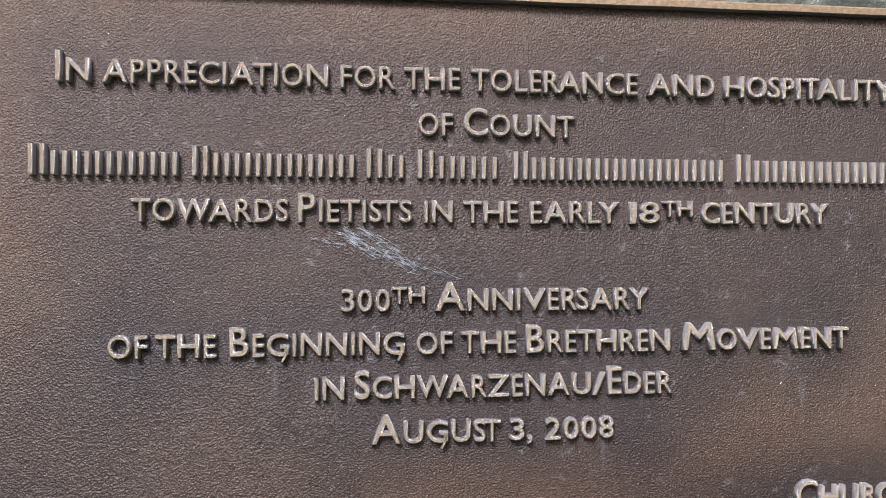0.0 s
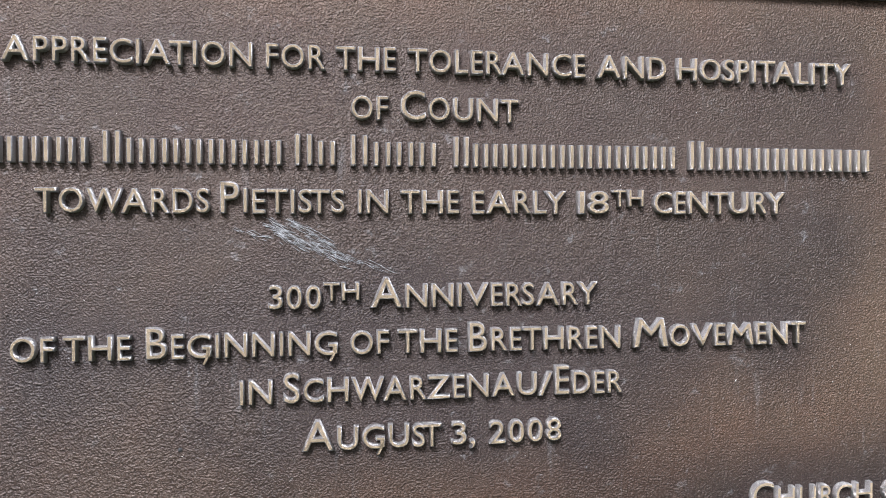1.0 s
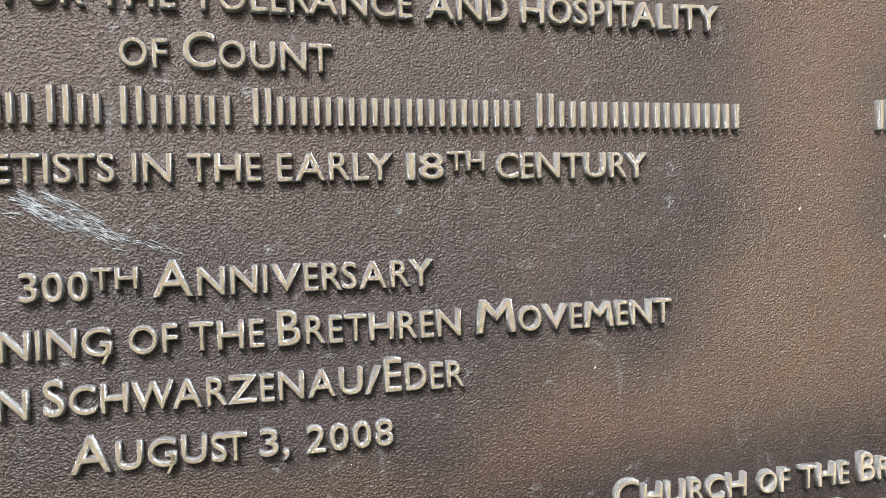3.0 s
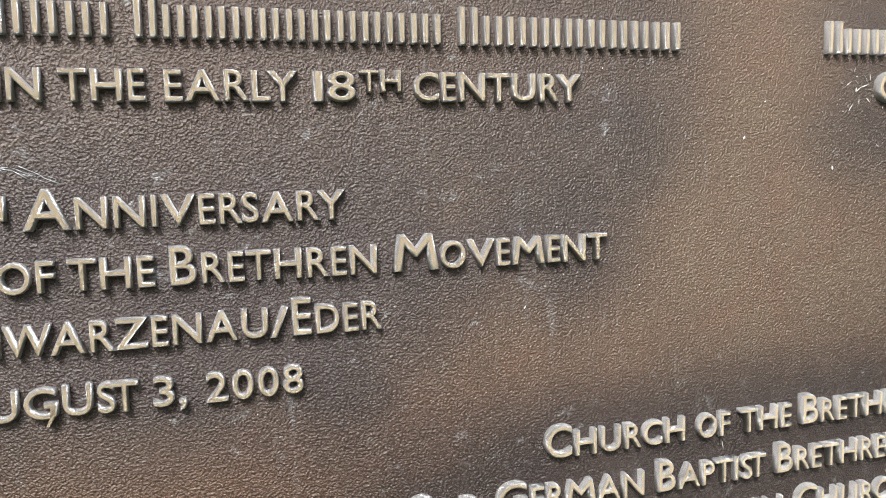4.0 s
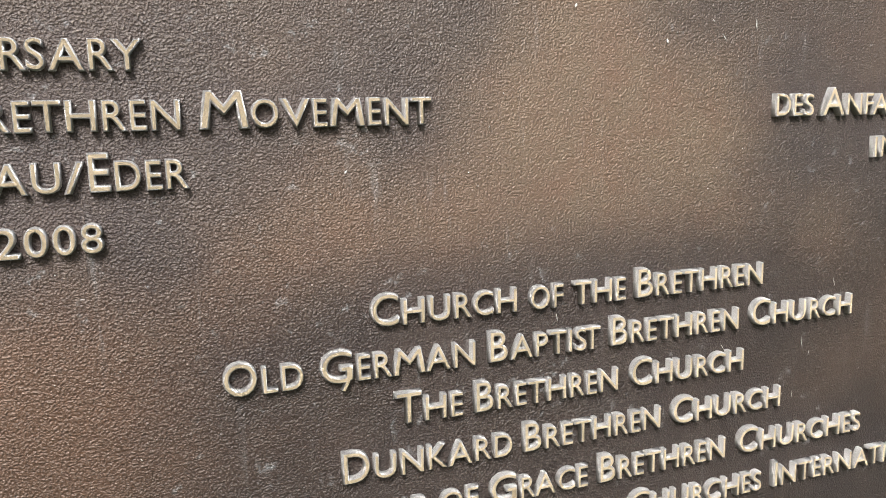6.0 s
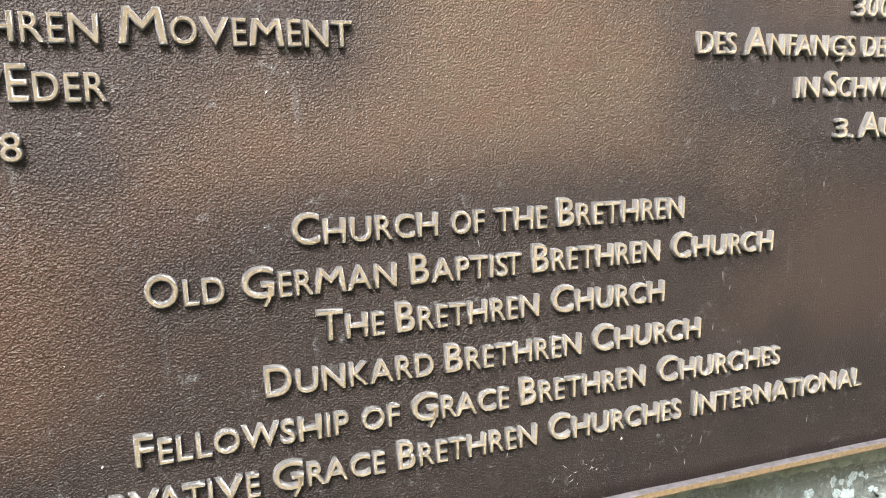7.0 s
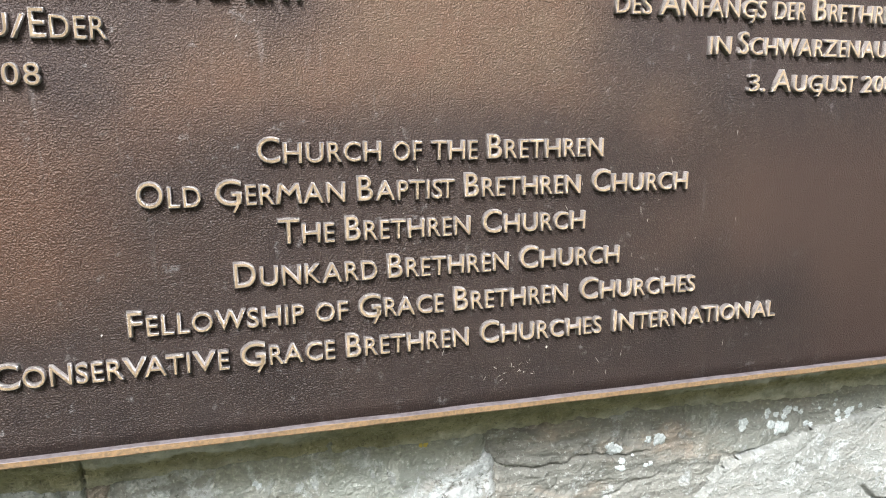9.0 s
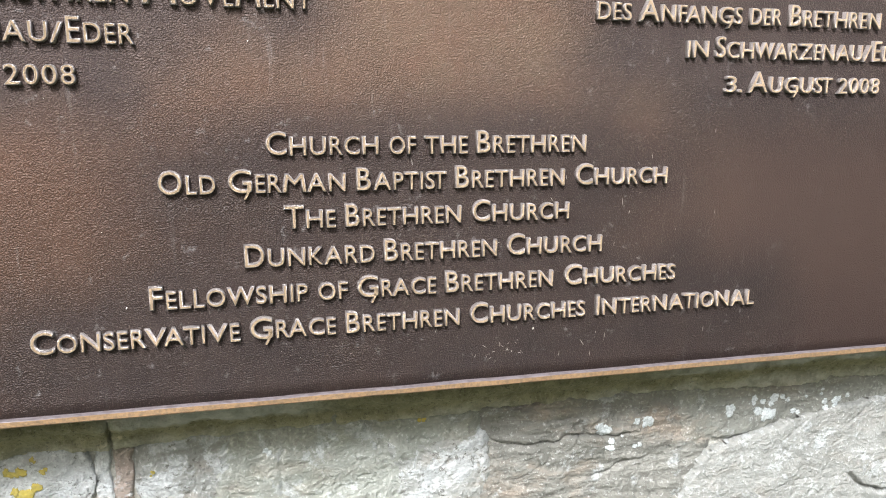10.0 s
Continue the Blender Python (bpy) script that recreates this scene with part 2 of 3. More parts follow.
# plain dark green of the two added, unseen backdrops
M_BACKDROP = make_flat_material("dark_green_backdrop", (0.035, 0.045, 0.02), (0.07, 0.085, 0.04), 9.0, 0.9, 0.0, 0.05)
M_PIT = make_flat_material("black_pit", (0.02, 0.017, 0.015), (0.03, 0.025, 0.02), 300.0, 0.8)


# ---------------------------------------------------------------- builders
def mesh_object(name, verts, faces, material, parent=None, label="", smooth=False):
    me = bpy.data.meshes.new(name)
    me.from_pydata(verts, [], faces)
    me.materials.append(material)
    if smooth:
        me.polygons.foreach_set("use_smooth", [True] * len(me.polygons))
    ob = new(name, me)
    if parent:
        ob.parent = parent
    return tagged(ob, label)


def part(name, bm, material, parent, label=""):
    me = bpy.data.meshes.new(name)
    bm.to_mesh(me)
    bm.free()
    me.materials.append(material)
    ob = new(name, me)
    ob.parent = parent
    return tagged(ob, label)


# ---------------------------------------------------------------- ground
def build_ground():
    bm = bmesh.new()
    bmesh.ops.create_grid(bm, x_segments=40, y_segments=40, size=1500.0)
    me = bpy.data.meshes.new("ground")
    bm.to_mesh(me)
    bm.free()
    me.materials.append(M_GROUND)
    return tagged(new("ground", me), "plain dark green unseen ground before the wall", "ground", kind="structure")


build_ground()


def build_far_side():
    """Added unseen backdrop far behind the camera: closes the place, darkens reflections."""
    bm = bmesh.new()
    bmesh.ops.create_cube(bm, size=1.0, matrix=Matrix.Translation((0.3, -8.0, 1.1)) @ Matrix.Diagonal((26.0, 0.8, 2.2, 1)))
    me = bpy.data.meshes.new("wall_far")
    bm.to_mesh(me)
    bm.free()
    me.materials.append(M_BACKDROP)
    return tagged(new("wall_far", me), "plain dark green unseen backdrop added behind the camera", "wall", kind="structure")


build_far_side()


def build_right_side():
    """A taller unseen backdrop added on the right, to darken reflections from there."""
    bm = bmesh.new()
    bmesh.ops.create_cube(bm, size=1.0, matrix=Matrix.Translation((5.2, -4.2, 1.8)) @ Matrix.Diagonal((0.8, 6.6, 3.6, 1)))
    me = bpy.data.meshes.new("wall_right")
    bm.to_mesh(me)
    bm.free()
    me.materials.append(M_BACKDROP)
    return tagged(new("wall_right", me), "plain tall dark green unseen backdrop added on the right", "wall", kind="structure")


build_right_side()

# ---------------------------------------------------------------- plaque
FACE = 0.0          # plane of the letter faces
BED = 0.0049        # plane of the cast panel behind them
X0, X1 = -0.405, 1.115
Z_TOP = 1.5495


def z_low(x):
    """Lower edge of the plaque, which was cast a little out of square."""
    return 0.9692 - 0.0060 * x


plaque = tagged(new("memorial_plaque"), "large brown bronze memorial plaque with raised lettering on a stone wall", "plaque")


def build_panel():
    nx, nz = 96, 36
    verts, faces = [], []
    for j in range(nz + 1):
        for i in range(nx + 1):
            x = X0 + (X1 - X0) * i / nx
            z = z_low(x) + (Z_TOP - z_low(x)) * j / nz
            sag = 0.0006 * noise.noise((x * 6, 3.1, z * 6))
            verts.append((x, BED + sag, z))
    for j in range(nz):
        for i in range(nx):
            a = j * (nx + 1) + i
            faces.append((a, a + 1, a + nx + 2, a + nx + 1))
    # back sheet and edges
    n0 = len(verts)
    verts += [(X0, 0.026, z_low(X0)), (X1, 0.026, z_low(X1)), (X1, 0.026, Z_TOP), (X0, 0.026, Z_TOP)]
    faces.append((n0 + 3, n0 + 2, n0 + 1, n0))
    bottom = list(range(nx + 1))
    top = [nz * (nx + 1) + i for i in range(nx + 1)]
    left = [j * (nx + 1) for j in range(nz + 1)]
    right = [j * (nx + 1) + nx for j in range(nz + 1)]
    faces.append(tuple(bottom[::-1] + [n0, n0 + 1]))
    faces.append(tuple(top + [n0 + 2, n0 + 3]))
    faces.append(tuple(left + [n0 + 3, n0]))
    faces.append(tuple(right[::-1] + [n0 + 1, n0 + 2]))
    return mesh_object("panel", verts, faces, M_PANEL, plaque, "brown leather-grained bronze panel, darker low down, with dark patina round the lettering", True)


build_panel()


def rim_bar(corner_a, corner_b, inward_a, inward_b):
    """One side of the raised border: bare front face, sloping inner flank."""
    # profile: (inward distance, y)
    profile = [(-0.0010, 0.0300), (-0.0008, -0.0002), (0.0002, -0.0010), (0.0046, -0.0010), (0.0049, -0.0006), (0.0054, 0.0058)]
    steps = 90
    verts, faces = [], []
    for k in range(steps + 1):
        f = k / steps
        base = Vector(corner_a).lerp(Vector(corner_b), f)
        inward = Vector(inward_a).lerp(Vector(inward_b), f)
        for d, y in profile:
            w = 0.0005 * noise.noise((base.x * 25, base.z * 25, d * 300))
            verts.append((base.x + inward.x * d, y + w * 0.5, base.z + inward.z * d + w))
    m = len(profile)
    for k in range(steps):
        for i in range(m - 1):
            a = k * m + i
            faces.append((a, a + 1, a + m + 1, a + m))
    ob = mesh_object("border", verts, faces, M_RIM, plaque, "worn golden bare bronze border strip")
    ob.data.materials.append(M_FLANK)
    for p in ob.data.polygons:
        if p.index % (m - 1) >= m - 3:
            p.material_index = 1
    return ob


lo0, lo1 = (X0, 0, z_low(X0)), (X1, 0, z_low(X1))
hi0, hi1 = (X0, 0, Z_TOP), (X1, 0, Z_TOP)
rim_bar(lo0, lo1, (1, 0, 1), (-1, 0, 1))
rim_bar(hi1, hi0, (-1, 0, -1), (1, 0, -1))
rim_bar(lo1, hi1, (-1, 0, 1), (-1, 0, -1))
rim_bar(hi0, lo0, (1, 0, -1), (1, 0, 1))

# width of each letter for a height of 1, in the plaque's wide humanist capitals
WIDE = dict(A=1.10, B=0.66, C=0.88, D=0.84, E=0.53, F=0.54, G=0.98, H=0.93, I=0.20, K=0.86, L=0.58, M=1.36, N=0.95,
            O=0.97, P=0.60, R=0.76, S=0.57, T=0.84, U=0.90, V=1.08, W=1.42, Y=0.96, Z=1.10)
WIDE.update({"1": 0.24, "2": 0.66, "3": 0.60, "0": 0.66, "8": 0.64, "/": 0.70})
GLYPHS = {}
DRAFT = (0.012, 0.036, 1, -0.011)


def glyph(ch):
    """The mesh of one raised character: 1 high, standing on its base line, its flanks drafted, 1 deep."""
    if ch in GLYPHS:
        return GLYPHS[ch]
    cu = bpy.data.curves.new("character", "FONT")
    cu.body = ch
    cu.size = 1.0
    cu.resolution_u = 4
    cu.extrude, cu.bevel_depth, cu.bevel_resolution, cu.offset = DRAFT
    ob = new("character", cu)
    deps = bpy.context.evaluated_depsgraph_get()
    me = bpy.data.meshes.new_from_object(ob.evaluated_get(deps))
    bpy.data.objects.remove(ob)
    co = np.empty(len(me.vertices) * 3)
    me.vertices.foreach_get("co", co)
    co = co.reshape(-1, 3)
    lo, hi = co.min(0), co.max(0)
    tall = CAP if ch not in ",.-" else None
    size = tall or CAP
    out = np.empty_like(co)
    out[:, 0] = co[:, 0] - lo[0]
    base = lo[1] if ch.isalnum() and ch not in "Q" else CAP_LOW
    high = (hi[1] - lo[1]) if ch.isalnum() else size
    out[:, 2] = (co[:, 1] - base) / high
    depth = (hi[2] - co[:, 2]) / (hi[2] - lo[2])
    depth = np.where(depth < 0.5, 0.5 * (2 * depth) ** 1.35, depth)
    wide = (hi[0] - lo[0]) / size
    out[:, 0] = out[:, 0] / max(hi[0] - lo[0], 1e-6)
    out[:, 1] = depth
    me.vertices.foreach_set("co", out.ravel())
    me.update()
    if ch == "M":
        # legs that stand apart at the foot
        splay = 0.16 * (0.5 - out[:, 2]) * np.sign(out[:, 0] - 0.5) * np.clip(np.abs(out[:, 0] - 0.5) * 6 - 1.2, 0, 1)
        out[:, 0] = (out[:, 0] + splay + 0.08) / 1.16
        me.vertices.foreach_set("co", out.ravel())
        me.update()
    if ch == "G":
        bm = bmesh.new()
        bm.from_mesh(me)
        rows = [[bm.verts.new((x + s * w, y, z)) for x, z in ((0.80, 0.42), (0.97, 0.42), (0.86, 0.02), (0.72, -0.22), (0.64, -0.21), (0.77, 0.06))]
                for y, s, w in ((0.0, 0, 0.0), (0.5, 0, 0.0))]
        centre = Vector((0.78, 0, 0.08))
        for v in rows[1]:
            v.co.x += (v.co.x - centre.x) * 0.18
            v.co.z += (v.co.z - centre.z) * 0.12
        bm.faces.new(rows[0])
        for i in range(6):
            j = (i + 1) % 6
            bm.faces.new((rows[0][i], rows[1][i], rows[1][j], rows[0][j]))
        bmesh.ops.recalc_face_normals(bm, faces=bm.faces[:])
        bm.to_mesh(me)
        bm.free()
    me.name = "character"
    me.materials.clear()
    me.materials.append(M_LETTER)
    me.materials.append(M_SIDE)
    for p in me.polygons:
        p.material_index = 0 if abs(p.normal.y) > 0.97 and p.center.y < 0.01 else 1
    GLYPHS[ch] = (me, WIDE.get(ch, wide))
    return GLYPHS[ch]


def cap_size():
    cu = bpy.data.curves.new("probe", "FONT")
    cu.body = "H"
    cu.extrude, cu.bevel_depth, cu.bevel_resolution, cu.offset = DRAFT
    ob = new("probe", cu)
    deps = bpy.context.evaluated_depsgraph_get()
    me = ob.evaluated_get(deps).to_mesh()
    ys = [v.co.y for v in me.vertices]
    lo, hi = min(ys), max(ys)
    bpy.data.objects.remove(ob)
    return lo, hi - lo


CAP_LOW, CAP = cap_size()
SMALL, TALL = 0.0158, 0.0202
DEEP = 0.0108
# room that a letter keeps on its left and right, for a height of 1
ROOM = {c: (0.075, 0.075) for c in "HIMNU"}
ROOM.update({c: (0.05, 0.05) for c in "OGQ"})
ROOM.update({c: (0.075, 0.05) for c in "BD"})
ROOM.update({c: (0.075, 0.03) for c in "EFLP"})
ROOM.update({c: (0.075, -0.01) for c in "RK"})
ROOM.update({c: (0.0, 0.0) for c in "AVWYTZ/"})
ROOM.update({"C": (0.05, 0.03), "S": (0.03, 0.03)})
CLOSE = {"MO": 0.12, "EM": 0.07, "ME": 0.07, "RM": 0.1, "MA": 0.13, "AT": 0.10, "TA": 0.14, "AV": 0.2, "VA": 0.22, "WA": 0.1, "AY": 0.15, "RY": 0.08, "TY": 0.08, "LY": 0.15, "LT": 0.2, "RA": 0.12,
         "RV": 0.08, "PA": 0.1, "FA": 0.15, "KA": 0.05, "RS": 0.08, "RZ": 0.06, "ST": 0.18, "LO": 0.03, "LI": 0.0, "U/": 0.06, "/E": 0.02}
letter_dice = random.Random(8)


def set_word(line, text, left, right, z, small=SMALL, tall=TALL):
    """Letters between left and right on the base line z. A capital stands tall, a small letter is a small capital."""
    sizes = []
    for ch in text:
        h = tall if ch.isupper() else small
        me, w = glyph(ch.upper())
        sizes.append((ch.upper(), h, w * h))
    left, right = left + 0.0005, right - 0.0008
    gaps = []
    for (a, ha, _), (b, hb, _) in zip(sizes, sizes[1:]):
        gaps.append(ROOM.get(a, (0.05, 0.05))[1] * ha + ROOM.get(b, (0.05, 0.05))[0] * hb - CLOSE.get(a + b, 0.0) * small)
    gaps.append(0.0)
    k = (right - left - sum(gaps)) / sum(w for _, _, w in sizes)
    x = left
    for (ch, h, w), gap in zip(sizes, gaps):
        me, _ = glyph(ch)
        ob = new("letter", me)
        ob.parent = line
        ob.location = (x, FACE + letter_dice.uniform(-0.0002, 0.0003), z + letter_dice.uniform(-0.0002, 0.0002))
        ob.scale = (w * k, DEEP, h)
        x += w * k + gap


def set_bars(line, count, left, right, z, small=SMALL, tall=TALL):
    """Plain upright bars in place of a name, two strokes wide apart for each of its letters."""
    pitch = (right - left) / count
    me, _ = glyph("I")
    for i in range(count):
        for f in (0.04, 0.56):
            ob = new("bar", me)
            ob.parent = line
            ob.location = (left + pitch * (i + f), FACE, z)
            ob.scale = (0.0037, DEEP, tall if i == 0 else small)


def line_of(words, z, label):
    line = tagged(new("inscription_line"), label)
    line.parent = plaque
    for text, left, right in words:
        set_word(line, text, left, right, z)
    return line


ENG = "raised bronze English wording in capitals and small capitals"
GER = "raised bronze German wording in capitals and small capitals"
line_of([("In", -0.301, -0.278), ("appreciation", -0.272, -0.124), ("for", -0.1175, -0.0785), ("the", -0.074, -0.034),
         ("tolerance", -0.028, 0.093), ("and", 0.099, 0.150), ("hospitality", 0.1565, 0.289)], 1.482, ENG)
line_of([("of", -0.0645, -0.039), ("Count", -0.033, 0.047)], 1.451, ENG)
bars = tagged(new("inscription_line"), "row of plain raised bronze bars in place of a name")
bars.parent = plaque
for count, left, right in ((7, -0.318, -0.221), (8, -0.215, -0.105), (2, -0.100, -0.071), (4, -0.065, -0.006), (12, 0.002, 0.158), (10, 0.1655, 0.305)):
    set_bars(bars, count, left, right, 1.4215)
set_bars(bars, 7, 0.408, 0.507, 1.4215)
line_of([("towards", -0.254, -0.1505), ("Pietists", -0.146, -0.067), ("in", -0.0605, -0.039), ("the", -0.033, 0.007),
         ("early", 0.014, 0.080), ("18", 0.086, 0.110), ("century", 0.1395, 0.239)], 1.391, ENG)
line_of([("300", -0.117, -0.082), ("Anniversary", -0.053, 0.102)], 1.330, ENG)
line_of([("of", -0.269, -0.242), ("the", -0.239, -0.198), ("Beginning", -0.191, -0.072), ("of", -0.0655, -0.039), ("the", -0.035, 0.006),
         ("Brethren", 0.0115, 0.118), ("Movement", 0.125, 0.255)], 1.3003, ENG)
line_of([("in", -0.135, -0.113), ("Schwarzenau/Eder", -0.108, 0.120)], 1.270, ENG)
line_of([("August", -0.097, -0.005), ("3,", 0.000, 0.018), ("2008", 0.0255, 0.0765)], 1.239, ENG)
line_of([("Church", 0.213, 0.3085), ("of", 0.316, 0.341), ("the", 0.347, 0.3875), ("Brethren", 0.394, 0.5005)], 1.1838, ENG)
line_of([("Old", 0.128, 0.174), ("German", 0.182, 0.280), ("Baptist", 0.2875, 0.3685), ("Brethren", 0.375, 0.4805), ("Church", 0.490, 0.586)], 1.1532, ENG)
line_of([("The", 0.226, 0.271), ("Brethren", 0.2775, 0.3825), ("Church", 0.391, 0.4865)], 1.1224, ENG)
line_of([("Dunkard", 0.1925, 0.3045), ("Brethren", 0.311, 0.417), ("Church", 0.425, 0.5215)], 1.0903, ENG)
line_of([("Fellowship", 0.1157, 0.246), ("of", 0.253, 0.2805), ("Grace", 0.287, 0.360), ("Brethren", 0.367, 0.473), ("Churches", 0.4833, 0.602)], 1.0586, ENG)
line_of([("Conservative", 0.0245, 0.188), ("Grace", 0.1945, 0.2695), ("Brethren", 0.2765, 0.3825), ("Churches", 0.391, 0.5075), ("International", 0.517, 0.695)], 1.0272, ENG)
line_of([("Gegen\u00fcber", 0.448, 0.574)], 1.391, GER)
line_of([("300.", 0.648, 0.692)], 1.330, GER)
line_of([("des", 0.5035, 0.539), ("Anfangs", 0.544, 0.6535), ("der", 0.6605, 0.6965), ("Brethren", 0.7035, 0.8105)], 1.3003, GER)
line_of([("in", 0.596, 0.620), ("Schwarzenau/Eder", 0.626, 0.853)], 1.2695, GER)
line_of([("3.", 0.639, 0.660), ("August", 0.664, 0.7615), ("2008", 0.7672, 0.818)], 1.238, GER)
raised = tagged(new("inscription_line"), "small raised bronze ordinal letters")
raised.parent = plaque
set_word(raised, "th", 0.1105, 0.134, 1.3960, 0.0118)
set_word(raised, "th", -0.0825, -0.058, 1.3352, 0.0120)

# ---------------------------------------------------------------- wall behind
wall = tagged(new("wall_stone"), "rough grey fieldstone wall with mortar joints and lichen", "wall", kind="structure")


def build_core():
    nx, nz = 120, 60
    x0, x1, z0, z1 = -2.2, 2.8, 0.0, 2.3
    verts, faces = [], []
    for j in range(nz + 1):
        for i in range(nx + 1):
            x, z = x0 + (x1 - x0) * i / nx, z0 + (z1 - z0) * j / nz
            verts.append((x, 0.0985 + 0.004 * noise.noise((x * 9, 1.7, z * 9)), z))
    for j in range(nz):
        for i in range(nx):
            a = j * (nx + 1) + i
            faces.append((a, a + 1, a + nx + 2, a + nx + 1))
    n0 = len(verts)
    verts += [(x0, 0.6, z0), (x1, 0.6, z0), (x1, 0.6, z1), (x0, 0.6, z1)]
    c = (0, nx, nz * (nx + 1) + nx, nz * (nx + 1))
    faces.append((n0 + 3, n0 + 2, n0 + 1, n0))
    for a, b in ((0, 1), (1, 2), (2, 3), (3, 0)):
        faces.append((c[b], c[a], n0 + a, n0 + b))
    return mesh_object("joint_mortar", verts, faces, M_JOINT, wall, "crumbling grey mortar between the stones", True)


build_core()


def along(p, line):
    """The distance of p from a line of points."""
    best = 9.0
    for a, b in zip(line, line[1:]):
        a, b = Vector(a), Vector(b)
        f = max(0.0, min(1.0, (p - a).dot(b - a) / (b - a).length_squared))
        best = min(best, (p - a - (b - a) * f).length)
    return best


def stone(outline, front, step, seed, bulge=0.012, rough=0.006, material=None, tight=0.005, groove=0.014, cracks=(), hollows=(), layers=0.0):
    """One fieldstone: an uneven front over a convex outline in x and z, its edges falling behind the mortar.
    cracks: (line, width, depth); hollows: (x, z, half width, half height, depth); layers: height of its split bedding."""
    pts = [Vector(p) for p in outline]
    edges = []
    centre = sum(pts, Vector((0, 0))) / len(pts)
    for a, b in zip(pts, pts[1:] + pts[:1]):
        nrm = Vector((-(b - a).y, (b - a).x)).normalized()
        if (centre - a).dot(nrm) < 0:
            nrm = -nrm
        edges.append((a, nrm))
    xs, zs = [p.x for p in pts], [p.y for p in pts]
    nx, nz = int((max(xs) - min(xs)) / step) + 1, int((max(zs) - min(zs)) / step) + 1
    index, verts, faces = {}, [], []

    def vertex(i, j):
        if (i, j) in index:
            return index[i, j]
        p = Vector((min(xs) + i * step, min(zs) + j * step))
        wob = 0.006 * noise.noise((p.x * 30, p.y * 30, seed)) + 0.003 * noise.noise((p.x * 95, p.y * 95, seed))
        d = min((p - a).dot(nrm) for a, nrm in edges) + wob
        fall = max(0.0, 1 - d / tight)
        y = front - bulge * min(1.0, max(d, 0) / 0.09) ** 0.5 + groove * fall * fall
        y -= rough * (noise.noise((p.x * 14, p.y * 14, seed + 3.3)) + 0.5 * noise.noise((p.x * 45, p.y * 45, seed)) + 0.16 * noise.noise((p.x * 110, p.y * 120, seed)) + 0.12 * noise.noise((p.x * 240, p.y * 260, seed)))
        crack = abs(noise.noise((p.x * 9 + seed, p.y * 17, 8.1)))
        y += 0.003 * max(0.0, 1 - crack / 0.010)
        if layers:
            v = (p.y + 0.12 * p.x + 0.016 * noise.noise((p.x * 9, p.y * 20, seed))) / 0.017
            y -= layers * (abs((v % 1.0) - 0.25) if v % 1.0 > 0.12 else 0.75 - (v % 1.0) * 5)
        shake = Vector((noise.noise((p.x * 60, p.y * 60, 1.0)), noise.noise((p.x * 60, p.y * 60, 2.0)))) * 0.004
        for line, width, depth in cracks:
            y += depth * max(0.0, 1 - along(p + shake, line) / width)
        for hx, hz, rx, rz, depth in hollows:
            q = p + shake
            y += depth * max(0.0, 1 - ((q.x - hx) / rx) ** 2 - ((q.y - hz) / rz) ** 2) ** 0.5
        index[i, j] = len(verts)
        verts.append((p.x, min(y, 0.130), p.y))
        return index[i, j]

    for j in range(nz):
        for i in range(nx):
            p = Vector((min(xs) + (i + 0.5) * step, min(zs) + (j + 0.5) * step))
            if min((p - a).dot(nrm) for a, nrm in edges) > -step * 0.6:
                faces.append((vertex(i, j), vertex(i + 1, j), vertex(i + 1, j + 1), vertex(i, j + 1)))
    return mesh_object("stone", verts, faces, material or M_STONE, wall, "", True)


# the stones just under the plaque
stone([(-0.36, 0.70), (0.044, 0.70), (0.047, 0.925), (-0.36, 0.925)], 0.092, 0.002, 1.0, 0.003, 0.006, M_BLUE, 0.002, 0.012)
stone([(0.0455, 0.70), (0.062, 0.70), (0.064, 0.925), (0.0485, 0.925)], 0.092, 0.0015, 1.5, 0.001, 0.004, M_BLUE, 0.002, 0.010)
stone([(0.061, 0.70), (0.083, 0.70), (0.083, 0.925), (0.063, 0.925)], 0.0945, 0.0015, 1.8, 0.001, 0.004, M_PINK, 0.002, 0.004)
stone([(0.081, 0.70), (0.186, 0.70), (0.182, 0.925), (0.082, 0.925)], 0.0915, 0.002, 2.0, 0.002, 0.007, M_CRUST, 0.016, 0.007,
      cracks=[([(0.155, 0.80), (0.160, 0.83), (0.152, 0.86)], 0.0025, 0.003)])
stone([(0.150, 0.70), (0.358, 0.70), (0.360, 0.925), (0.148, 0.925)], 0.0915, 0.002, 3.0, 0.002, 0.005, M_STONE, 0.016, 0.007,
      cracks=[([(0.226, 0.78), (0.222, 0.85), (0.226, 0.905)], 0.004, 0.003)], hollows=[(0.312, 0.898, 0.006, 0.007, 0.006), (0.322, 0.872, 0.005, 0.003, 0.004)])
stone([(0.325, 0.70), (0.452, 0.70), (0.446, 0.880), (0.325, 0.885)], 0.0905, 0.002, 3.5, 0.002, 0.007, M_CRUST, 0.018, 0.009,
      hollows=[(0.398, 0.845, 0.006, 0.005, 0.006)])
stone([(0.330, 0.845), (0.440, 0.842), (0.434, 0.925), (0.330, 0.925)], 0.0915, 0.002, 3.8, 0.002, 0.006, M_STONE, 0.016, 0.007)
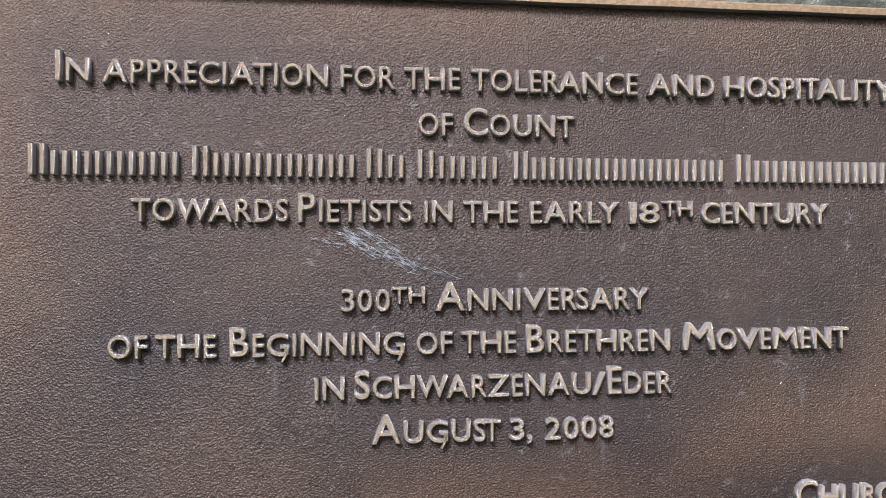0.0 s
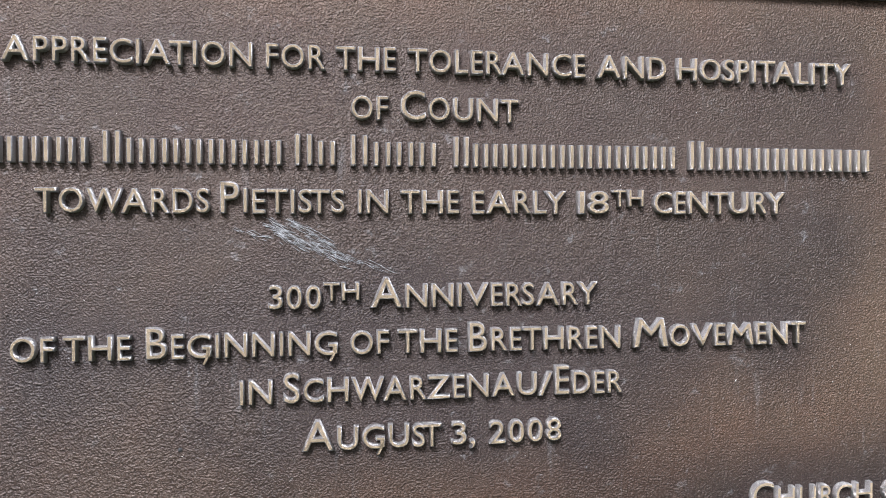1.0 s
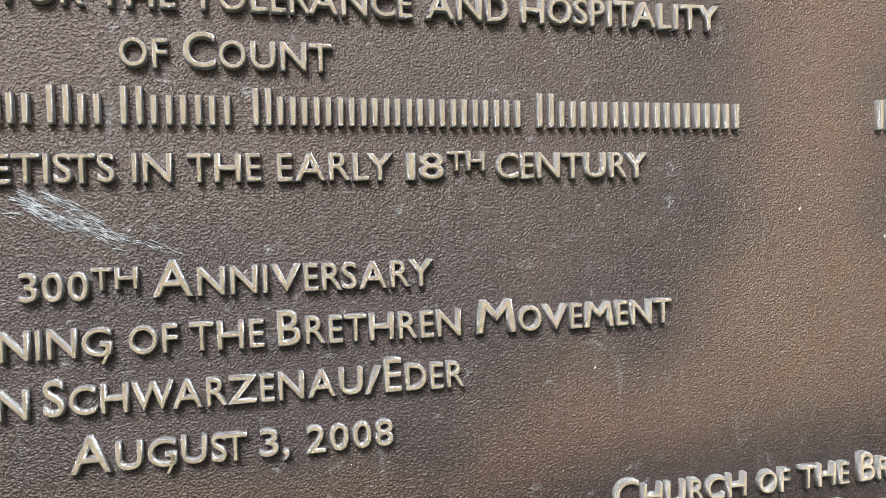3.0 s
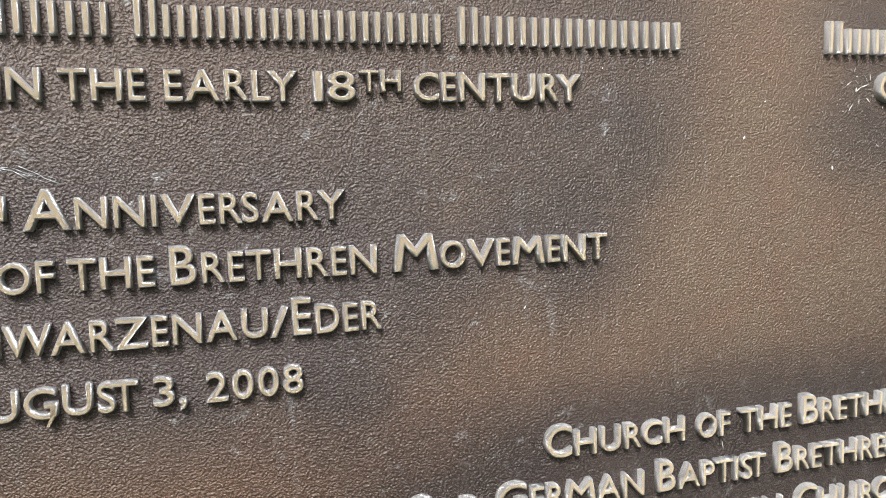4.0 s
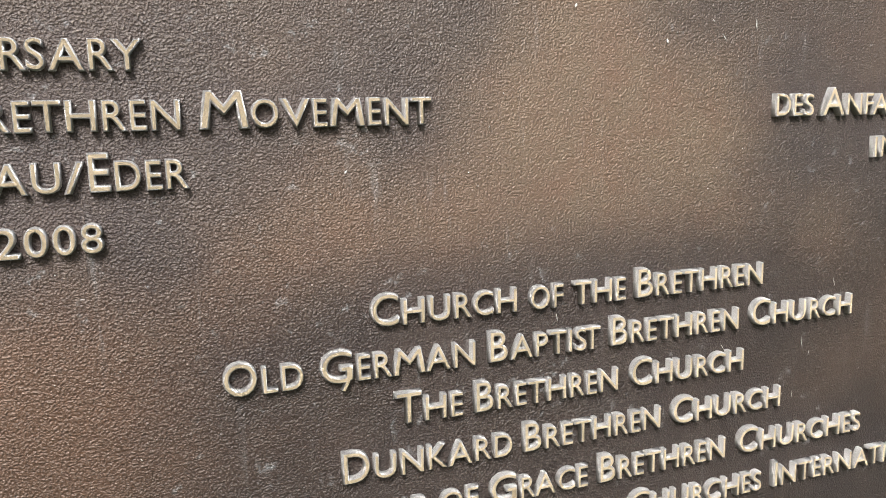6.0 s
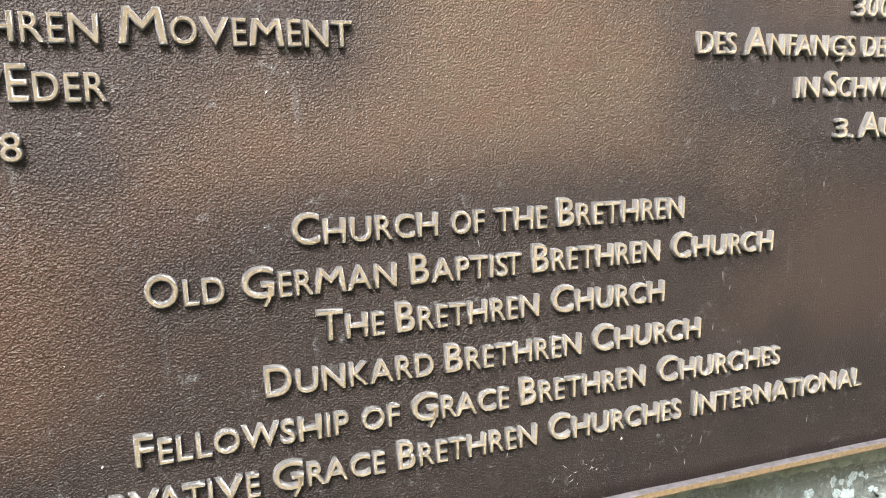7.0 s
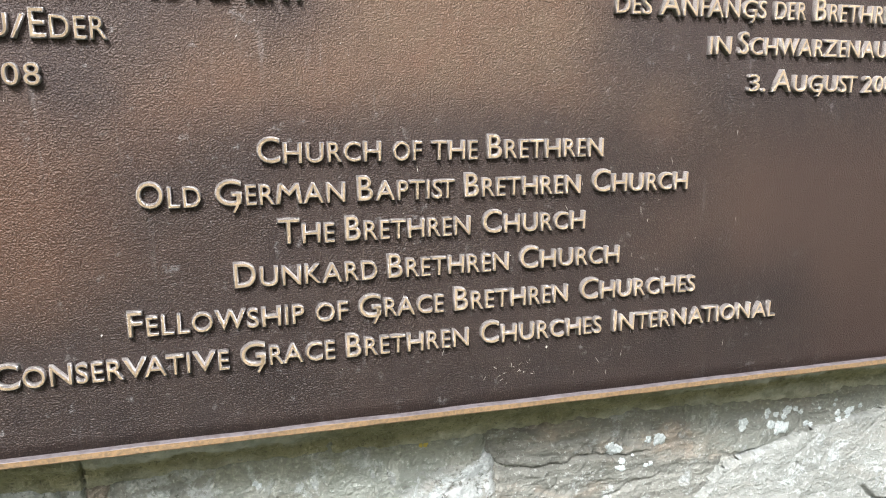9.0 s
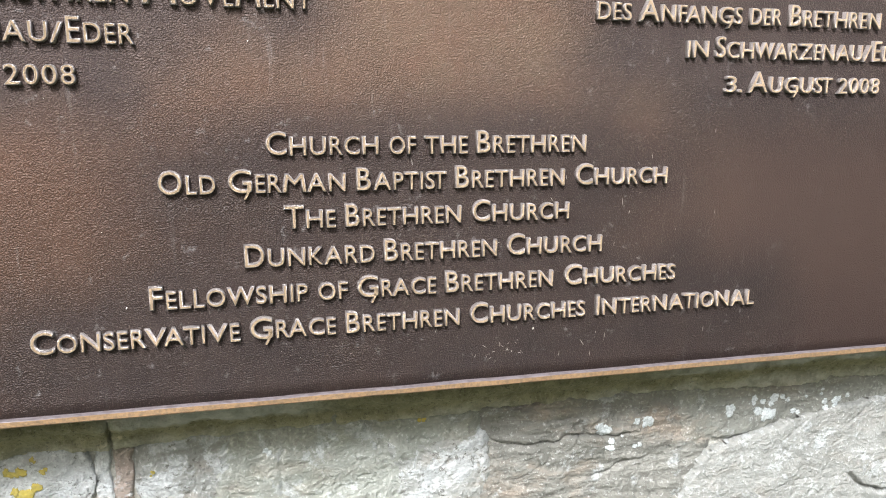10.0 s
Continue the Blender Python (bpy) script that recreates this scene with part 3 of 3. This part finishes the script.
stone([(0.434, 0.70), (0.66, 0.70), (0.735, 0.842), (0.70, 0.925), (0.428, 0.925)], 0.096, 0.0018, 4.0, 0.004, 0.007, M_SLATE, 0.003, 0.012, layers=0.0028,
      cracks=[([(0.440, 0.865), (0.466, 0.854), (0.51, 0.851), (0.54, 0.858), (0.575, 0.856), (0.60, 0.851), (0.62, 0.856)], 0.0035, 0.007),
              ([(0.54, 0.866), (0.552, 0.870), (0.562, 0.860)], 0.0028, 0.005), ([(0.57, 0.80), (0.60, 0.815), (0.66, 0.822)], 0.0028, 0.004)],
      hollows=[(0.483, 0.904, 0.024, 0.009, 0.009), (0.43, 0.882, 0.005, 0.014, 0.006)])
stone([(0.636, 0.70), (1.12, 0.70), (1.12, 0.897), (0.946, 0.878), (0.849, 0.853), (0.730, 0.840)], 0.086, 0.0018, 5.0, 0.004, 0.003, M_SLAB, 0.003, 0.012,
      cracks=[([(0.925, 0.765), (0.945, 0.745), (0.985, 0.735), (1.05, 0.74)], 0.005, 0.010)])
stone([(0.685, 0.826), (0.80, 0.836), (1.12, 0.86), (1.12, 0.93), (0.66, 0.93)], 0.0935, 0.002, 6.0, 0.003, 0.005, M_BAND, 0.003, 0.006)
stone([(1.115, 0.70), (1.30, 0.70), (1.30, 0.93), (1.12, 0.935)], 0.095, 0.005, 7.0)


def rubble():
    """The rest of the wall, in rough courses."""
    dice = random.Random(5)
    courses = [(0.02, 0.24), (0.24, 0.46), (0.46, 0.695), (0.94, 1.16), (1.16, 1.36), (1.36, 1.56), (1.56, 1.80), (1.80, 2.02), (2.02, 2.26)]
    for k, (a, b) in enumerate(courses):
        x = -2.2 + dice.uniform(0, 0.1)
        while x < 2.35:
            w = dice.uniform(0.22, 0.46)
            j = lambda s=0.012: dice.uniform(-s, s)
            near = 1.5 < b and a < 1.7 and -0.5 < x < 1.0
            stone([(x + 0.006 + j(), a + 0.008 + j()), (x + w - 0.006 + j(), a + 0.008 + j()), (x + w - 0.006 + j(), b - 0.008 + j()), (x + 0.006 + j(), b - 0.008 + j())],
                  0.095 + dice.uniform(-0.01, 0.004), 0.008 if near else 0.02, 20.0 + k * 7.7 + x)
            x += w
    for x in (-2.2, -1.55, -0.95, 1.31, 1.9):
        stone([(x + 0.006, 0.705), (x + 0.56, 0.71), (x + 0.57, 0.93), (x + 0.006, 0.925)], 0.095, 0.02, 90.0 + x)


rubble()


def build_mortar_bed():
    """The bed that holds the plaque off the stones; below it ends in a mossy hollow fillet."""
    tagged_ob = tagged(new("mortar_bed"), "mossy green-grey mortar fillet under the bronze plaque", "mortar", kind="structure")
    x0, x1 = X0 - 0.02, X1 + 0.02
    steps = 1000
    profile = 44
    verts, faces = [], []
    for k in range(steps + 1):
        x = x0 + (x1 - x0) * k / steps
        top = z_low(min(max(x, X0), X1)) + 0.004
        foot = 0.903 + 0.003 * noise.noise((x * 90, 3.0, 0)) + 0.006 * noise.noise((x * 7, 2.0, 0)) + 0.004 * noise.noise((x * 31, 5.0, 0))
        foot -= 0.008 * max(0.0, min(1.0, (x - 0.55) / 0.3))
        for i in range(profile + 1):
            f = i / profile
            z = top + (foot - top) * f
            # a narrow lip, then a hollow that runs back to the stone, then a swelling foot
            y = 0.024 + 0.058 * min(1.0, f / 0.8) ** 0.6 + 0.004 * max(0.0, (f - 0.8) / 0.2)
            y -= 0.010 * math.exp(-((f - 0.12) / 0.07) ** 2) * (0.5 + noise.noise((x * 12, 0, 4.4)))
            y -= 0.006 * math.exp(-((f - 0.55) / 0.12) ** 2)
            y -= 0.006 * noise.noise((x * 20, 7.7, z * 36)) + 0.0022 * noise.noise((x * 90, 1.7, z * 110)) + 0.0012 * noise.noise((x * 260, 1.7, z * 260))
            y -= 0.0028 * noise.noise((x * 110, 2.7, z * 130)) + 0.0016 * noise.noise((x * 300, 2.7, z * 300)) + 0.0010 * noise.noise((x * 620, 2.7, z * 620))
            y += 0.010 * max(0.0, 1 - abs(x - 0.0655 - 0.002 * noise.noise((z * 150, 0, 0))) / 0.0014)
            if i == profile:
                y = 0.125
            verts.append((x, y, z))
    m = profile + 1
    for k in range(steps):
        for i in range(profile):
            a = k * m + i
            faces.append((a, a + m, a + m + 1, a + 1))
    ob = mesh_object("fillet", verts, faces, M_FILLET, tagged_ob, "", True)
    bm = bmesh.new()
    bmesh.ops.create_cube(bm, size=1.0, matrix=Matrix.Translation(((x0 + x1) / 2, 0.067, 1.262)) @ Matrix.Diagonal((x1 - x0 - 0.02, 0.078, 0.575, 1)))
    bmesh.ops.bevel(bm, geom=bm.edges[:], offset=0.01, segments=2, affect="EDGES")
    part("bed", bm, M_JOINT, tagged_ob)
    return tagged_ob


build_mortar_bed()


# ---------------------------------------------------------------- marks on the bronze
def slivers(name, strokes, material, y, label):
    """Thin raised slivers, each tapering to both ends: (x, z, length, width, degrees)."""
    verts, faces = [], []
    for x, z, length, width, degrees in strokes:
        c, s = math.cos(radians(degrees)), math.sin(radians(degrees))
        n0 = len(verts)
        for u, v, up in ((-0.5, 0.0, 0.0), (-0.1, 0.5, 0.0), (0.5, 0.0, 0.0), (0.05, -0.5, 0.0), (-0.02, 0.0, 0.00025)):
            du, dv = u * length, v * width
            verts.append((x + du * c - dv * s, y - up, z + du * s + dv * c))
        faces += [(n0, n0 + 3, n0 + 4), (n0 + 3, n0 + 2, n0 + 4), (n0 + 2, n0 + 1, n0 + 4), (n0 + 1, n0, n0 + 4)]
    ob = mesh_object(name, verts, faces, material, plaque, label)
    ob["kind"] = "stuff"
    return ob


def build_marks():
    dice = random.Random(21)
    scrape = []
    for x0, z0, x1, z1, count, spread in ((-0.117, 1.385, -0.066, 1.3600, 170, 0.0024), (-0.104, 1.3865, -0.076, 1.372, 50, 0.0016),
                                          (-0.137, 1.382, -0.116, 1.375, 16, 0.0012), (-0.070, 1.364, -0.036, 1.353, 24, 0.0010), (-0.112, 1.378, -0.095, 1.369, 24, 0.0014)):
        for i in range(count):
            f = dice.random()
            x, z = x0 + (x1 - x0) * f, z0 + (z1 - z0) * f + dice.gauss(0, spread)
            scrape.append((x, z, dice.uniform(0.003, 0.012), dice.uniform(0.0002, 0.00055), math.degrees(math.atan2(z1 - z0, x1 - x0)) + dice.gauss(0, 9)))
    slivers("scratch", scrape, M_SCRATCH, 0.0042, "bright diagonal scrape in the patina below the lettering")
    fleck = [(0.350, 1.370, 0.0030, 0.0017, 70), (0.417, 1.350, 0.0032, 0.0016, 110), (0.203, 1.275, 0.0024, 0.0010, 60), (0.434, 0.997, 0.0016, 0.0012, 10),
             (0.455, 1.018, 0.0030, 0.0022, 80), (0.0985, 1.0615, 0.0026, 0.0014, 75), (0.365, 1.392, 0.002, 0.001, 45),
             (0.462, 1.353, 0.0060, 0.0006, 125), (0.488, 1.362, 0.0075, 0.0008, 95), (0.444, 1.393, 0.0055, 0.0008, 140), (0.441, 1.402, 0.0080, 0.0007, 20)]
    for i in range(170):
        fleck.append((dice.uniform(-0.38, 0.95), dice.uniform(0.99, 1.53), dice.uniform(0.0005, 0.0013), dice.uniform(0.0003, 0.0008), dice.uniform(0, 180)))
    for i in range(22):
        fleck.append((dice.gauss(0.53, 0.07), dice.uniform(0.985, 1.21), dice.uniform(0.002, 0.010), dice.uniform(0.0002, 0.0006), 90 + dice.gauss(0, 14)))
    for i in range(26):
        fleck.append((dice.gauss(0.445, 0.012), dice.gauss(1.398, 0.010), dice.uniform(0.002, 0.007), dice.uniform(0.0003, 0.0007), dice.uniform(0, 180)))
    for i in range(18):
        fleck.append((dice.gauss(0.42, 0.012), dice.gauss(0.999, 0.005), dice.uniform(0.002, 0.006), dice.uniform(0.0002, 0.0005), dice.uniform(0, 180)))
    slivers("fleck", fleck, M_FLECK, 0.0042, "tiny pale flecks and hair scratches on the panel")
    bm = bmesh.new()
    bmesh.ops.create_icosphere(bm, subdivisions=2, radius=0.0015, matrix=Matrix.Translation((-0.171, 0.0047, 1.243)))
    part("pit", bm, M_PIT, plaque, "small black casting pit")


build_marks()


# ---------------------------------------------------------------- lichen on the stones
def build_lichen():
    from mathutils.bvhtree import BVHTree
    verts, polys = [], []
    for ob in wall.children:
        if len(ob.data.vertices) < 1500:
            continue
        n0 = len(verts)
        verts += [v.co.copy() for v in ob.data.vertices]
        polys += [tuple(i + n0 for i in p.vertices) for p in ob.data.polygons]
    tree = BVHTree.FromPolygons(verts, polys)
    dice = random.Random(4)

    def patch(x, z, radius, count, material, label):
        """A crust of a few ragged lobes that follows the stone under it."""
        out_v, out_f = [], []
        for i in range(count):
            px, pz = x + dice.gauss(0, radius * 0.55), z + dice.gauss(0, radius * 0.5)
            r = dice.uniform(0.45, 0.8) * radius
            middle = tree.ray_cast(Vector((px, -0.2, pz)), Vector((0, 1, 0)))[0]
            if middle is None:
                continue
            n0, k, rings = len(out_v), 26, ((0.0, 0.0009), (0.55, 0.0011), (0.88, 0.0010), (1.0, -0.0012))
            for ring, lift in rings:
                for a in range(k):
                    t = a * 2 * math.pi / k
                    q = r * ring * (1 + 0.55 * noise.noise((math.cos(t) * 1.6, math.sin(t) * 1.6, i * 3.1 + x * 50)) + 0.35 * noise.noise((math.cos(t) * 4, math.sin(t) * 4, i + x * 70)))
                    gx, gz = px + q * math.cos(t), pz + q * math.sin(t)
                    place = tree.ray_cast(Vector((gx, -0.2, gz)), Vector((0, 1, 0)))[0]
                    y = min(max(place.y, middle.y - 0.0012), middle.y + 0.003) if place is not None else middle.y
                    out_v.append((gx, y - lift, gz))
            for g in range(len(rings) - 1):
                for a in range(k):
                    b = (a + 1) % k
                    out_f.append((n0 + g * k + a, n0 + g * k + b, n0 + (g + 1) * k + b, n0 + (g + 1) * k + a))
        mesh_object("lichen", out_v, out_f, material, wall, label, True)["kind"] = "stuff"

    for x, z, r, c in ((-0.028, 0.886, 0.006, 4), (-0.016, 0.887, 0.006, 4), (-0.003, 0.868, 0.006, 4), (0.005, 0.887, 0.004, 3), (-0.003, 0.897, 0.003, 2),
                       (-0.013, 0.861, 0.009, 6), (-0.05, 0.87, 0.008, 5), (0.367, 0.899, 0.004, 3), (0.098, 0.872, 0.003, 2)):
        patch(x, z, r * 0.75, c + 3, M_YELLOW, "small crust of yellow lichen on the stone")
    for x, z, r, c in ((0.745, 0.871, 0.008, 3), (0.782, 0.873, 0.006, 2), (0.791, 0.857, 0.009, 5), (0.803, 0.873, 0.008, 3), (0.805, 0.855, 0.007, 3), (0.826, 0.874, 0.007, 2),
                       (0.840, 0.857, 0.006, 2), (0.852, 0.874, 0.003, 1), (0.874, 0.879, 0.004, 2), (0.896, 0.869, 0.007, 3), (0.882, 0.860, 0.006, 3), (0.913, 0.871, 0.004, 2),
                       (0.580, 0.862, 0.010, 3), (0.624, 0.864, 0.010, 2), (0.588, 0.844, 0.006, 2), (0.627, 0.838, 0.004, 2), (0.606, 0.852, 0.002, 1), (0.209, 0.881, 0.004, 2)):
        patch(x, z, r, c, M_WHITE, "crusty white lichen spots on the stone")


build_lichen()
